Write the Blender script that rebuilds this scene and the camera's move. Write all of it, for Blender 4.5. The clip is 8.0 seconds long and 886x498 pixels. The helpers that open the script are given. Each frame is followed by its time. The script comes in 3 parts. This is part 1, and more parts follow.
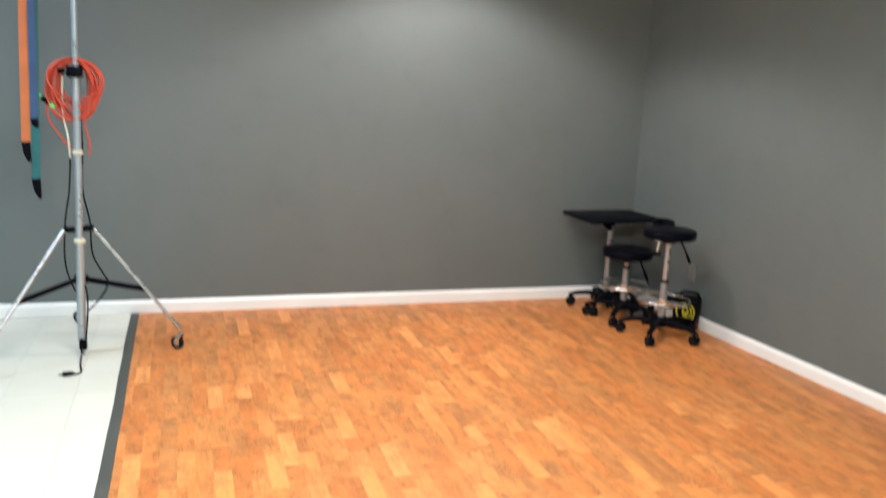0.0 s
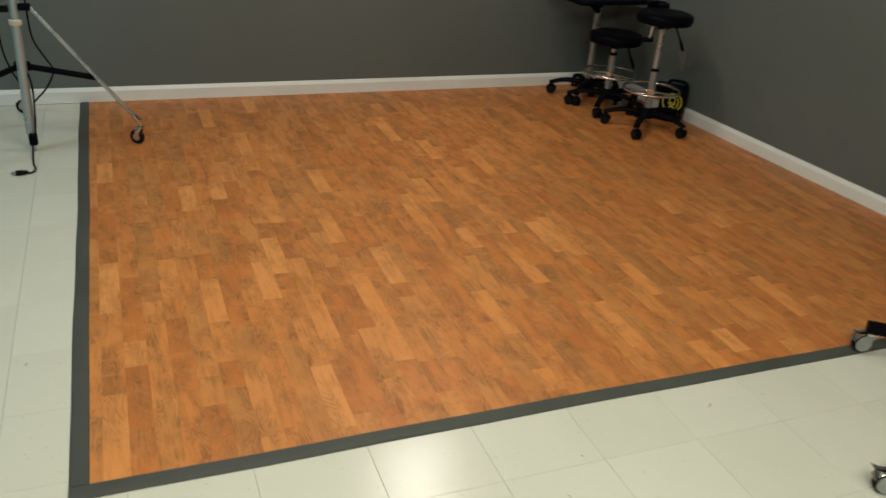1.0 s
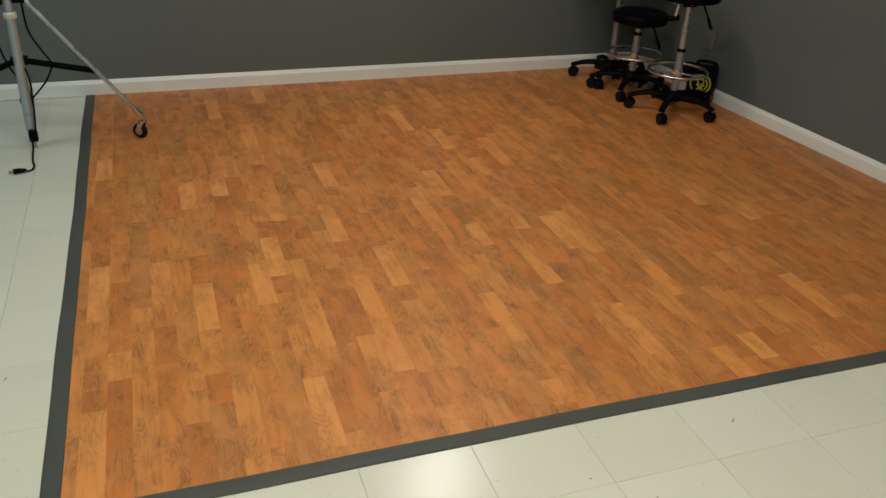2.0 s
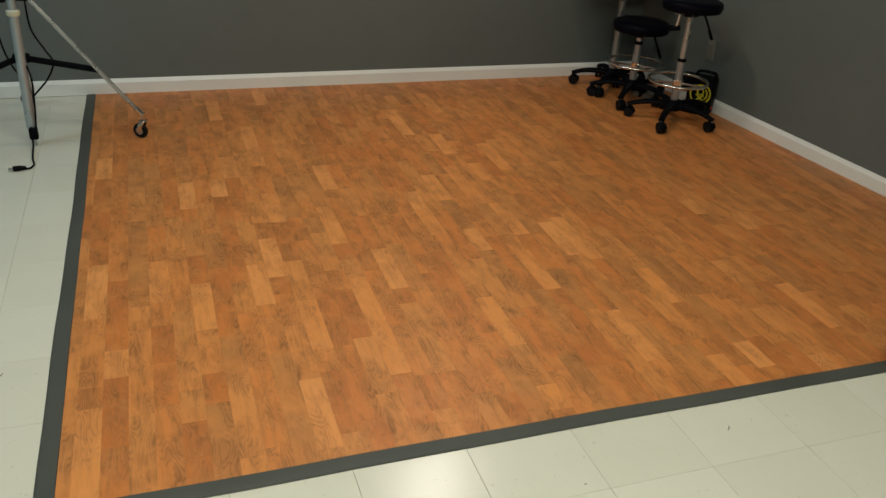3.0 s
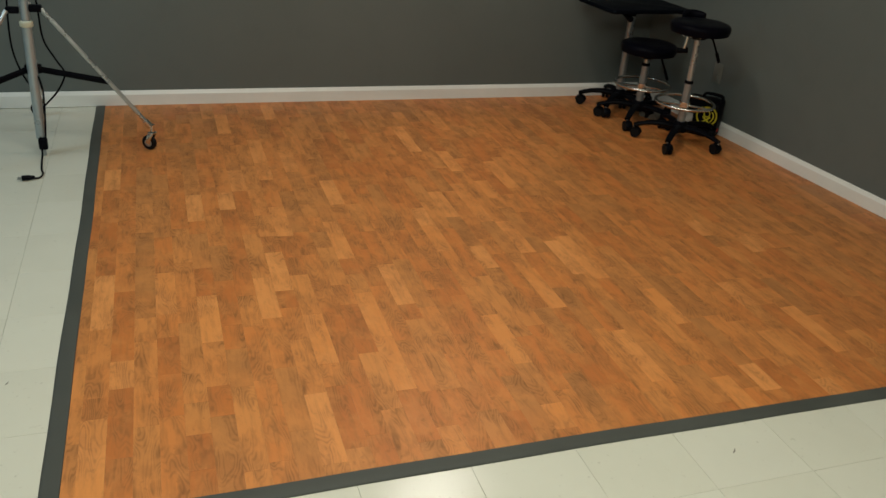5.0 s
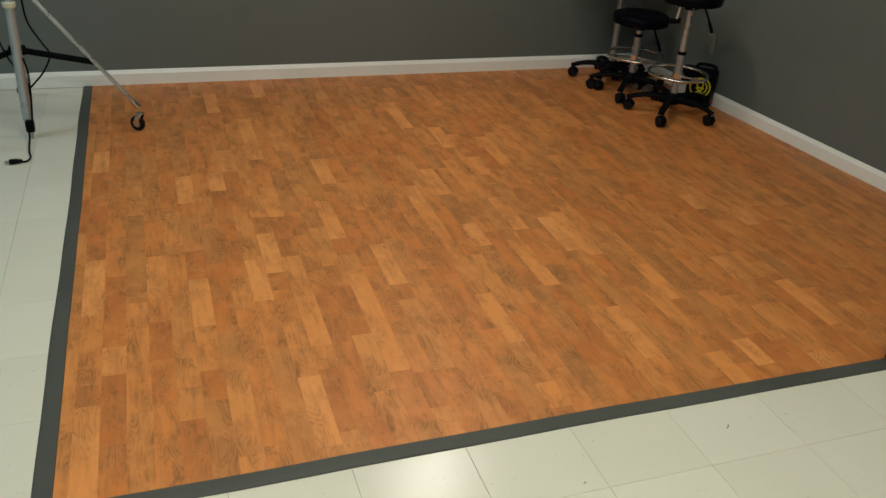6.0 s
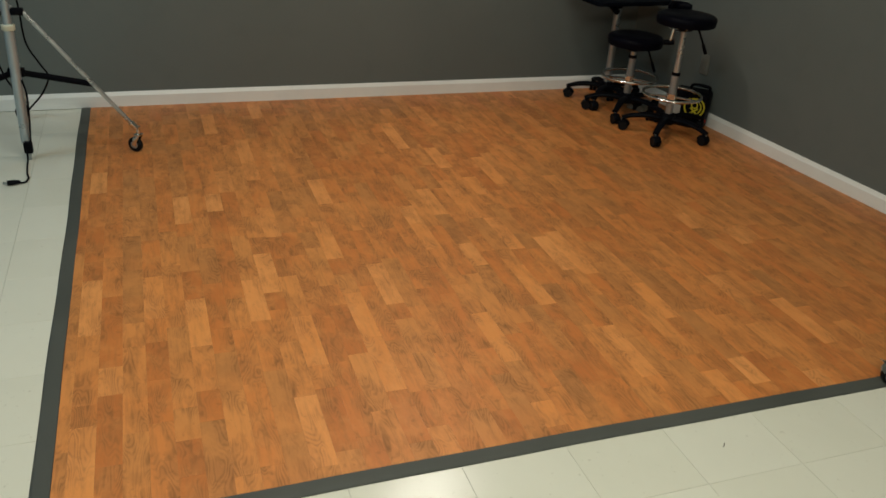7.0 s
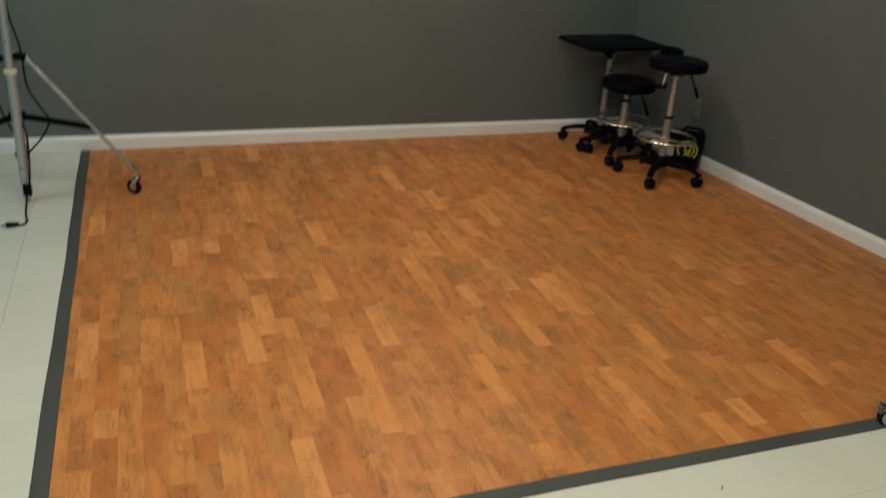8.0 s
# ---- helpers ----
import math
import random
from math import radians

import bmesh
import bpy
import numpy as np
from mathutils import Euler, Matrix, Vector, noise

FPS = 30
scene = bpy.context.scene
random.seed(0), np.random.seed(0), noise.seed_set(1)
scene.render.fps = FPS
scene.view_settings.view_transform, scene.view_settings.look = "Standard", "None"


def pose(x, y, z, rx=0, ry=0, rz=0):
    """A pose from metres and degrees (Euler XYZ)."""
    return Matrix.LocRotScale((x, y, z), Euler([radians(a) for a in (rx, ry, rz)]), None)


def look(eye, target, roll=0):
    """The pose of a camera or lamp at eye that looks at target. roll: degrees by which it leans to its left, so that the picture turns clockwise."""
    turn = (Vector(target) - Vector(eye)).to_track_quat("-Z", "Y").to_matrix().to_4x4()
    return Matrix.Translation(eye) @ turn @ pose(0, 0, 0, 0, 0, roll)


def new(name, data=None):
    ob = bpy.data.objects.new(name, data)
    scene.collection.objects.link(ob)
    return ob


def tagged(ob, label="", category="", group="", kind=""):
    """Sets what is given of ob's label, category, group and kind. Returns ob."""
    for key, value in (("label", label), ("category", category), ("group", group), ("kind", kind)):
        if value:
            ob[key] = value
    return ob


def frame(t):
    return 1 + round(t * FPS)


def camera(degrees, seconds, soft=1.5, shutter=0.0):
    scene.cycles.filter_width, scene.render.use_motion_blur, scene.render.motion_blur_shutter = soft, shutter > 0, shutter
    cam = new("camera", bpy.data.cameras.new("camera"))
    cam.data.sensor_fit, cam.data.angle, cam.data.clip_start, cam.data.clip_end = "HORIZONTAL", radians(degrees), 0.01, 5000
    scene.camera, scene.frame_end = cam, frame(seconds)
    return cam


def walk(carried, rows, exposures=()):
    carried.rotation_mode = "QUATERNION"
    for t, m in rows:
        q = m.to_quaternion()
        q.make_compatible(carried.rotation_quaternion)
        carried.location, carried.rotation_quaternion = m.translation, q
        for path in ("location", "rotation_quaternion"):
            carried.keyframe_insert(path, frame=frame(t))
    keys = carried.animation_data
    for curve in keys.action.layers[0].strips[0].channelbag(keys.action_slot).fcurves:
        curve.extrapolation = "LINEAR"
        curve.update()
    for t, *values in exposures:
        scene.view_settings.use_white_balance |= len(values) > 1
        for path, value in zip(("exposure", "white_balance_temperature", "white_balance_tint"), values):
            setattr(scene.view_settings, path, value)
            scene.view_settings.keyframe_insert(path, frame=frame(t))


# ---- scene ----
cam = camera(56.2, 8.0, soft=1.5, shutter=0.8)
PATH = [
    (0, (0.317, -1.993, 1.504), (0.912, -0.127, 1.098), 2.8),
    (0.1, (0.299, -1.964, 1.495), (0.914, -0.111, 1.060), 3.01),
    (0.2, (0.281, -1.934, 1.488), (0.929, -0.100, 1.024), 3.53),
    (0.3, (0.265, -1.905, 1.478), (0.925, -0.1, 0.936), 2.6),
    (0.4, (0.242, -1.870, 1.477), (0.913, -0.094, 0.847), 2.43),
    (0.5, (0.214, -1.835, 1.469), (0.896, -0.087, 0.776), 3.1),
    (0.6, (0.200, -1.802, 1.479), (0.874, -0.095, 0.684), 3.63),
    (0.7, (0.188, -1.76, 1.485), (0.869, -0.063, 0.674), 3.9),
    (0.8, (0.199, -1.751, 1.481), (0.889, -0.082, 0.622), 4.31),
    (0.9, (0.213, -1.711, 1.501), (0.909, -0.066, 0.601), 4.81),
    (1, (0.216, -1.685, 1.504), (0.904, -0.038, 0.602), 4.5),
    (1.2, (0.261, -1.641, 1.502), (0.905, 0.013, 0.580), 3.82),
    (1.5, (0.326, -1.574, 1.501), (0.919, 0.082, 0.55), 3.9),
    (1.7, (0.351, -1.565, 1.495), (0.932, 0.097, 0.546), 2.80),
    (2, (0.381, -1.546, 1.489), (0.984, 0.109, 0.541), 2.7),
    (3.5, (0.366, -1.555, 1.48), (0.97, 0.112, 0.556), 4.0),
    (4, (0.359, -1.557, 1.5), (0.946, 0.123, 0.587), 3.5),
    (4.5, (0.36, -1.563, 1.503), (0.981, 0.122, 0.623), 4.8),
    (4.7, (0.354, -1.558, 1.479), (0.968, 0.127, 0.595), 5.0),
    (5.8, (0.371, -1.536, 1.493), (0.978, 0.119, 0.548), 3.64),
    (6, (0.375, -1.531, 1.496), (0.989, 0.115, 0.541), 4.0),
    (6.5, (0.381, -1.536, 1.496), (1.002, 0.115, 0.553), 3.8),
    (7, (0.375, -1.543, 1.5), (1.0, 0.124, 0.588), 3.9),
    (7.5, (0.372, -1.549, 1.502), (0.999, 0.129, 0.613), 4.0),
    (7.7, (0.366, -1.554, 1.503), (0.992, 0.128, 0.619), 4.15),
    (7.9, (0.368, -1.552, 1.510), (1.004, 0.144, 0.663), 4.20),
    (8, (0.368, -1.555, 1.512), (1.011, 0.151, 0.688), 3.9),
]
EXPOSURES = [(0.0, 1.52, 6000, 20), (0.5, 1.25, 6250, 15), (0.8, 0.45, 6500, 10), (1.0, 0.1, 6500, 10), (1.5, 0.0, 6500, 10), (8.0, 0.0, 6500, 10)]
walk(cam, [(t, look(eye, target, roll)) for t, eye, target, roll in PATH], EXPOSURES)

# ---- world and light ----
world = bpy.data.worlds.new("world")
scene.world = world
world.use_nodes = True
world.node_tree.nodes["Background"].inputs[0].default_value = (0.8, 0.9, 1.0, 1)
world.node_tree.nodes["Background"].inputs[1].default_value = 0.02


def lamp(kind, name, m, watts, colour, **more):
    d = bpy.data.lights.new(name, kind)
    d.energy, d.color = watts, colour
    if kind == "SPOT":
        d.spot_size, d.spot_blend, d.shadow_soft_size = radians(more["cone"]), more["blend"], more["radius"]
    else:
        d.shape, d.size, d.size_y = "RECTANGLE", more["w"], more["d"]
    o = new(name, d)
    o.matrix_world = m
    return o


CEIL = 2.62
WARM, NEUTRAL, COOL = (1.0, 0.93, 0.82), (0.97, 1.0, 0.88), (0.54, 0.82, 1.0)
# recessed flood above the mat, near the back wall
SPOTS = [((1.85, 2.36), 72, WARM)]
for (x, y), watts, colour in SPOTS:
    lamp("SPOT", "recessed_flood", pose(x, y, CEIL - 0.02), watts, colour, cone=132, blend=0.35, radius=0.21)
# unseen ceiling panels added as fill; the cool one tints the left wall
FILL_PANELS = [((0.3, -2.3), 55, NEUTRAL), ((1.6, -2.1), 17, NEUTRAL), ((-1.8, 1.8), 20, COOL), ((0.9, 0.65), 24, NEUTRAL)]
for (x, y), watts, colour in FILL_PANELS:
    lamp("AREA", "panel_lamp", pose(x, y, CEIL - 0.03), watts, colour, w=1.1, d=0.5)


# ---- materials ----
def material(name):
    m = bpy.data.materials.new(name)
    m.use_nodes = True
    nt = m.node_tree
    return m, nt, nt.nodes["Principled BSDF"]


def node(nt, kind, **values):
    n = nt.nodes.new(kind)
    for key, value in values.items():
        n.inputs[key].default_value = value
    return n


def mixer(nt, fac, a, b, blend="MIX"):
    n = nt.nodes.new("ShaderNodeMix")
    n.data_type, n.blend_type = "RGBA", blend
    for sock, v in ((n.inputs[0], fac), (n.inputs[6], a), (n.inputs[7], b)):
        if hasattr(v, "is_output"):
            nt.links.new(v, sock)
        elif isinstance(v, tuple):
            sock.default_value = (*v, 1)
        else:
            sock.default_value = v
    return n.outputs[2]


def spread(nt, value, lo, hi, a=0.0, b=1.0):
    n = node(nt, "ShaderNodeMapRange", **{"From Min": lo, "From Max": hi, "To Min": a, "To Max": b})
    nt.links.new(value, n.inputs["Value"])
    return n.outputs[0]


def coords(nt, scale=(1, 1, 1), offset=None, which="Object"):
    t = nt.nodes.new("ShaderNodeTexCoord")
    mp = node(nt, "ShaderNodeMapping", Scale=scale)
    nt.links.new(t.outputs[which], mp.inputs[0])
    if offset is not None:
        nt.links.new(offset, mp.inputs["Location"])
    return mp.outputs[0]


def noise_of(nt, vec, scale, detail=4, rough=0.55, distortion=0.0):
    n = node(nt, "ShaderNodeTexNoise", Scale=scale, Detail=detail, Roughness=rough, Distortion=distortion)
    nt.links.new(vec, n.inputs["Vector"])
    return n.outputs[0]


def bumped(nt, bsdf, height, strength, distance):
    b = node(nt, "ShaderNodeBump", Strength=strength, Distance=distance)
    nt.links.new(height, b.inputs["Height"])
    nt.links.new(b.outputs[0], bsdf.inputs["Normal"])


def surface(name, colour, rough, metal=0.0, vary=0.15, coarse=3.0, fine=60.0, bump=0.1, depth=0.0005, rough_vary=0.1, gloss=0.5):
    """A plain material with variation at two scales."""
    m, nt, b = material(name)
    v = coords(nt)
    big, small = noise_of(nt, v, coarse), noise_of(nt, v, fine, 3)
    dark = tuple(c * (1 - vary) for c in colour)
    light = tuple(min(1, c * (1 + vary)) for c in colour)
    c = mixer(nt, spread(nt, big, 0.3, 0.7), dark, light)
    c = mixer(nt, spread(nt, small, 0.35, 0.75, 0, 0.35), c, dark)
    nt.links.new(c, b.inputs["Base Color"])
    nt.links.new(spread(nt, big, 0.3, 0.7, max(0.02, rough - rough_vary), rough + rough_vary), b.inputs["Roughness"])
    b.inputs["Metallic"].default_value = metal
    b.inputs["Specular IOR Level"].default_value = gloss
    bumped(nt, b, small, bump, depth)
    return m


def wall_paint():
    m, nt, b = material("grey_wall_paint")
    v = coords(nt)
    big, mid, roller = noise_of(nt, v, 1.1, 3), noise_of(nt, v, 7, 4), noise_of(nt, v, 420, 2)
    c = mixer(nt, spread(nt, big, 0.3, 0.7), (0.117, 0.136, 0.128), (0.133, 0.153, 0.145))
    c = mixer(nt, spread(nt, mid, 0.55, 0.8, 0, 0.25), c, (0.102, 0.117, 0.110))
    nt.links.new(c, b.inputs["Base Color"])
    nt.links.new(spread(nt, mid, 0.3, 0.7, 0.48, 0.62), b.inputs["Roughness"])
    bumped(nt, b, roller, 0.25, 0.0006)
    return m


def vinyl_tile(per_island):
    m, nt, b = material("vinyl_tile_rest" if per_island else "vinyl_tile")
    if per_island:
        rnd = nt.nodes.new("ShaderNodeNewGeometry").outputs["Random Per Island"]
    else:
        rnd = nt.nodes.new("ShaderNodeObjectInfo").outputs["Random"]
    off = node(nt, "ShaderNodeVectorMath")
    off.operation = "SCALE"
    off.inputs[0].default_value = (37, 19, 5)
    nt.links.new(rnd, off.inputs["Scale"])
    v = coords(nt, (1, 1, 1), off.outputs[0])
    cloud, fleck, grime = noise_of(nt, v, 9, 5, 0.6), noise_of(nt, v, 60, 3, 0.5), noise_of(nt, v, 2.2, 4)
    c = mixer(nt, rnd, (0.70, 0.675, 0.555), (0.735, 0.71, 0.595))
    c = mixer(nt, spread(nt, cloud, 0.2, 0.85, 0, 0.5), c, (0.765, 0.74, 0.625))
    c = mixer(nt, spread(nt, fleck, 0.67, 0.76, 0, 0.45), c, (0.44, 0.40, 0.31))
    c = mixer(nt, spread(nt, grime, 0.15, 0.95, 0, 0.3), c, (0.54, 0.51, 0.42))
    nt.links.new(c, b.inputs["Base Color"])
    nt.links.new(spread(nt, grime, 0.1, 0.9, 0.15, 0.27), b.inputs["Roughness"])
    bumped(nt, b, noise_of(nt, v, 40, 2), 0.04, 0.0005)
    return m


def oak(name, tones, per_island=False):
    """Wood-look flooring: tones run from dark to light, grain runs along y."""
    m, nt, b = material(name)
    if per_island:
        rnd = nt.nodes.new("ShaderNodeNewGeometry").outputs["Random Per Island"]
    else:
        rnd = nt.nodes.new("ShaderNodeObjectInfo").outputs["Random"]
    off = node(nt, "ShaderNodeVectorMath")
    off.operation = "SCALE"
    off.inputs[0].default_value = (13.7, 71.3, 3.1)
    nt.links.new(rnd, off.inputs["Scale"])
    v = coords(nt, (1, 1, 1), off.outputs[0])
    fine = coords(nt, (70, 7, 1), off.outputs[0])
    ramp = nt.nodes.new("ShaderNodeValToRGB")
    els = ramp.color_ramp.elements
    els[0].position, els[0].color = 0.0, (*tones[0], 1)
    els[1].position, els[1].color = 1.0, (*tones[3], 1)
    for at, tone in ((0.35, tones[1]), (0.70, tones[2])):
        e = els.new(at)
        e.color = (*tone, 1)
    nt.links.new(rnd, ramp.inputs[0])
    c = ramp.outputs[0]
    figure_tone, knot_tone = tones[4], tones[5]
    # cathedral figure: contour lines of a field stretched along the strip
    field = noise_of(nt, coords(nt, (17, 4.2, 1), off.outputs[0]), 1.0, 1.6, 0.45, 0.25)
    rings = node(nt, "ShaderNodeMath")
    rings.operation = "MULTIPLY"
    rings.inputs[1].default_value = 120
    nt.links.new(field, rings.inputs[0])
    wave = node(nt, "ShaderNodeMath")
    wave.operation = "SINE"
    nt.links.new(rings.outputs[0], wave.inputs[0])
    where = noise_of(nt, coords(nt, (11, 4.0, 1), off.outputs[0]), 1.3, 3)
    streak = noise_of(nt, fine, 1.0, 5, 0.65)
    patch = noise_of(nt, v, 11, 4, 0.6)
    figure = node(nt, "ShaderNodeMath")
    figure.operation = "MULTIPLY"
    nt.links.new(spread(nt, wave.outputs[0], -0.3, 1.0, 0, 0.78), figure.inputs[0])
    nt.links.new(spread(nt, where, 0.42, 0.60), figure.inputs[1])
    broken = node(nt, "ShaderNodeMath")
    broken.operation = "MULTIPLY"
    nt.links.new(figure.outputs[0], broken.inputs[0])
    nt.links.new(spread(nt, streak, 0.36, 0.60, 0.38, 1.0), broken.inputs[1])
    # the printed sheet is mottled across the strips, so their edges come and go
    blush = noise_of(nt, coords(nt, (1.3, 0.7, 1)), 5.5, 3, 0.55)
    c = mixer(nt, spread(nt, blush, 0.46, 0.70, 0, 0.45), c, tones[1])
    c = mixer(nt, spread(nt, where, 0.42, 0.62, 0, 0.58), c, knot_tone)
    c = mixer(nt, spread(nt, streak, 0.48, 0.66, 0, 0.42), c, knot_tone)
    c = mixer(nt, broken.outputs[0], c, figure_tone)
    c = mixer(nt, spread(nt, patch, 0.46, 0.66, 0, 0.50), c, tones[2])
    shade = noise_of(nt, coords(nt, (1.7, 0.8, 1)), 14, 4, 0.6)
    c = mixer(nt, spread(nt, shade, 0.54, 0.70, 0, 0.45), c, knot_tone)
    c = mixer(nt, spread(nt, noise_of(nt, v, 34, 2, 0.5), 0.66, 0.74, 0, 0.3), c, figure_tone)
    nt.links.new(c, b.inputs["Base Color"])
    nt.links.new(spread(nt, where, 0.3, 0.7, 0.40, 0.52), b.inputs["Roughness"])
    b.inputs["Specular IOR Level"].default_value = 0.32
    bumped(nt, b, streak, 0.06, 0.0006)
    return m


TONES = ((0.51, 0.156, 0.039), (0.63, 0.208, 0.052), (0.68, 0.262, 0.073), (0.43, 0.174, 0.054), (0.235, 0.086, 0.026), (0.37, 0.144, 0.044))
PALE = ((0.70, 0.250, 0.063), (0.74, 0.282, 0.076), (0.78, 0.316, 0.096), (0.73, 0.270, 0.072), (0.36, 0.136, 0.040), (0.53, 0.200, 0.061))
OAK, OAK_PALE = oak("oak_strip", TONES), oak("oak_strip_pale", PALE)
OAK_REST, OAK_PALE_REST = oak("oak_strip_rest", TONES, True), oak("oak_strip_pale_rest", PALE, True)
PAINT = wall_paint()
TILE, TILE_REST = vinyl_tile(False), vinyl_tile(True)
SCREED = surface("tile_joint", (0.26, 0.235, 0.18), 0.8)
BACKING = surface("flooring_backing", (0.36, 0.125, 0.032), 0.7)
EDGE = surface("grey_rubber_edge", (0.074, 0.076, 0.066), 0.6, gloss=0.3, vary=0.12, coarse=5, fine=140, bump=0.2)
WHITE = surface("white_trim_paint", (0.84, 0.84, 0.80), 0.38, vary=0.05, coarse=2.2, fine=30, bump=0.06)
CEILING = surface("white_ceiling", (0.72, 0.72, 0.69), 0.85, vary=0.04, fine=200, bump=0.3)
BLACK = surface("black_plastic", (0.004, 0.004, 0.006), 0.45, gloss=0.04, vary=0.25, fine=300, bump=0.15)
VINYL = surface("black_vinyl", (0.003, 0.003, 0.006), 0.38, gloss=0.04, vary=0.2, coarse=6, fine=220, bump=0.25)
LAMINATE = surface("black_laminate", (0.003, 0.004, 0.007), 0.45, gloss=0.04, vary=0.2, coarse=4, fine=200, bump=0.1)
RUBBER = surface("black_rubber", (0.006, 0.006, 0.007), 0.6, gloss=0.15, vary=0.25, fine=150)
CHROME = surface("chrome", (0.72, 0.70, 0.66), 0.16, 1.0, vary=0.08, coarse=12, fine=80, bump=0.03, rough_vary=0.05)
STEEL = surface("brushed_nickel_tube", (0.36, 0.39, 0.40), 0.32, 0.75, vary=0.12, coarse=14, fine=120, bump=0.06)
NICKEL = surface("bright_nickel", (0.52, 0.53, 0.52), 0.3, 0.8, vary=0.08, coarse=14, fine=120, bump=0.05)
ALU = surface("aluminium_tube", (0.42, 0.48, 0.51), 0.34, 0.6, vary=0.10, coarse=9, fine=150, bump=0.08)
GREYMETAL = surface("dull_zinc", (0.42, 0.44, 0.44), 0.38, 0.7, vary=0.15, coarse=30, fine=200)
CREAM = surface("cream_plastic", (0.62, 0.60, 0.46), 0.45, vary=0.08)
GREYPL = surface("grey_plastic", (0.30, 0.30, 0.29), 0.45, vary=0.1)
PLATE = surface("grey_outlet_plastic", (0.19, 0.195, 0.17), 0.4, vary=0.1)
ORANGE_CORD = surface("orange_cord", (0.60, 0.065, 0.024), 0.5, vary=0.15, coarse=20)
ORANGE = surface("orange_webbing", (0.50, 0.135, 0.038), 0.7, vary=0.12, coarse=12, fine=260, bump=0.5)
TEAL = surface("teal_webbing", (0.012, 0.115, 0.115), 0.7, vary=0.2, coarse=12, fine=260, bump=0.5)
BLUE = surface("blue_webbing", (0.03, 0.07, 0.16), 0.7, vary=0.2, coarse=12, fine=260, bump=0.5)
GREEN = surface("green_tape", (0.10, 0.55, 0.13), 0.5, vary=0.15)
YELLOW = surface("yellow_print", (0.62, 0.52, 0.02), 0.5, vary=0.15, coarse=30)
PAPER = surface("grey_white_paper", (0.50, 0.49, 0.45), 0.8, vary=0.1)
RED = surface("red_plastic", (0.38, 0.03, 0.02), 0.4)
GRIT = surface("grey_grit", (0.16, 0.14, 0.11), 0.8)
PALE_GREY = surface("pale_grey_matt", (0.26, 0.26, 0.23), 0.9, vary=0.2, coarse=14)


# ---- mesh tools ----
def link(name, bm, mat, parent=None, label="", smooth=False):
    me = bpy.data.meshes.new(name)
    bmesh.ops.recalc_face_normals(bm, faces=bm.faces)
    if smooth:
        for f in bm.faces:
            f.smooth = True
    bm.to_mesh(me)
    bm.free()
    me.materials.append(mat)
    if smooth:
        me.set_sharp_from_angle(angle=radians(38))
    o = new(name, me)
    o.parent = parent
    return tagged(o, label) if label else o


def part(name, bm, mat, parent, label="", smooth=True):
    return link(name, bm, mat, parent, label, smooth)


def thing(name, m, label, category, group="", kind=""):
    o = new(name)
    o.matrix_basis = m
    o.empty_display_size = 0.05
    return tagged(o, label, category, group, kind)


def box(lo, hi, bevel=0.0, segments=2, bm=None):
    bm = bm or bmesh.new()
    made = bmesh.ops.create_cube(bm, size=1)["verts"]
    size = Vector(hi) - Vector(lo)
    mid = (Vector(hi) + Vector(lo)) / 2
    for v in made:
        v.co = Vector((v.co.x * size.x, v.co.y * size.y, v.co.z * size.z)) + mid
    if bevel:
        edges = {e for v in made for e in v.link_edges}
        bmesh.ops.bevel(bm, geom=list(edges), offset=bevel, segments=segments, affect="EDGES", profile=0.5)
    return bm


def lathe(profile, steps=32, bm=None, m=None):
    """A turned form: (radius, z) pairs from bottom to top, closed at both ends."""
    bm = bm or bmesh.new()
    rings = []
    for r, z in profile:
        ring = []
        for i in range(steps):
            a = 2 * math.pi * i / steps
            co = Vector((r * math.cos(a), r * math.sin(a), z))
            ring.append(bm.verts.new(m @ co if m else co))
        rings.append(ring)
    for a, b in zip(rings, rings[1:]):
        for i in range(steps):
            j = (i + 1) % steps
            bm.faces.new((a[i], a[j], b[j], b[i]))
    bm.faces.new(list(reversed(rings[0])))
    bm.faces.new(rings[-1])
    return bm


def sweep(points, radii, steps=10, bm=None, closed=False):
    """A tube along points; radii one number or one a point; elliptical where a pair."""
    bm = bm or bmesh.new()
    pts = [Vector(p) for p in points]
    n = len(pts)
    rings, up = [], Vector((0, 0, 1))
    for i, p in enumerate(pts):
        a = pts[(i - 1) % n] if closed or i else p
        b = pts[(i + 1) % n] if closed or i < n - 1 else p
        d = (b - a).normalized()
        if abs(d.dot(up)) > 0.98:
            up = Vector((1, 0, 0))
        side = d.cross(up).normalized()
        top = side.cross(d).normalized()
        if not closed:
            up = top
        r = radii[i] if isinstance(radii, list) else radii
        ra, rb = r if isinstance(r, tuple) else (r, r)
        rings.append([bm.verts.new(p + side * ra * math.cos(2 * math.pi * k / steps) + top * rb * math.sin(2 * math.pi * k / steps)) for k in range(steps)])
    for i in range(n if closed else n - 1):
        a, b = rings[i], rings[(i + 1) % n]
        for k in range(steps):
            j = (k + 1) % steps
            bm.faces.new((a[k], a[j], b[j], b[k]))
    if not closed:
        bm.faces.new(list(reversed(rings[0])))
        bm.faces.new(rings[-1])
    return bm


def rod(a, b, r, steps=14, bm=None):
    return sweep([a, b], r, steps, bm)


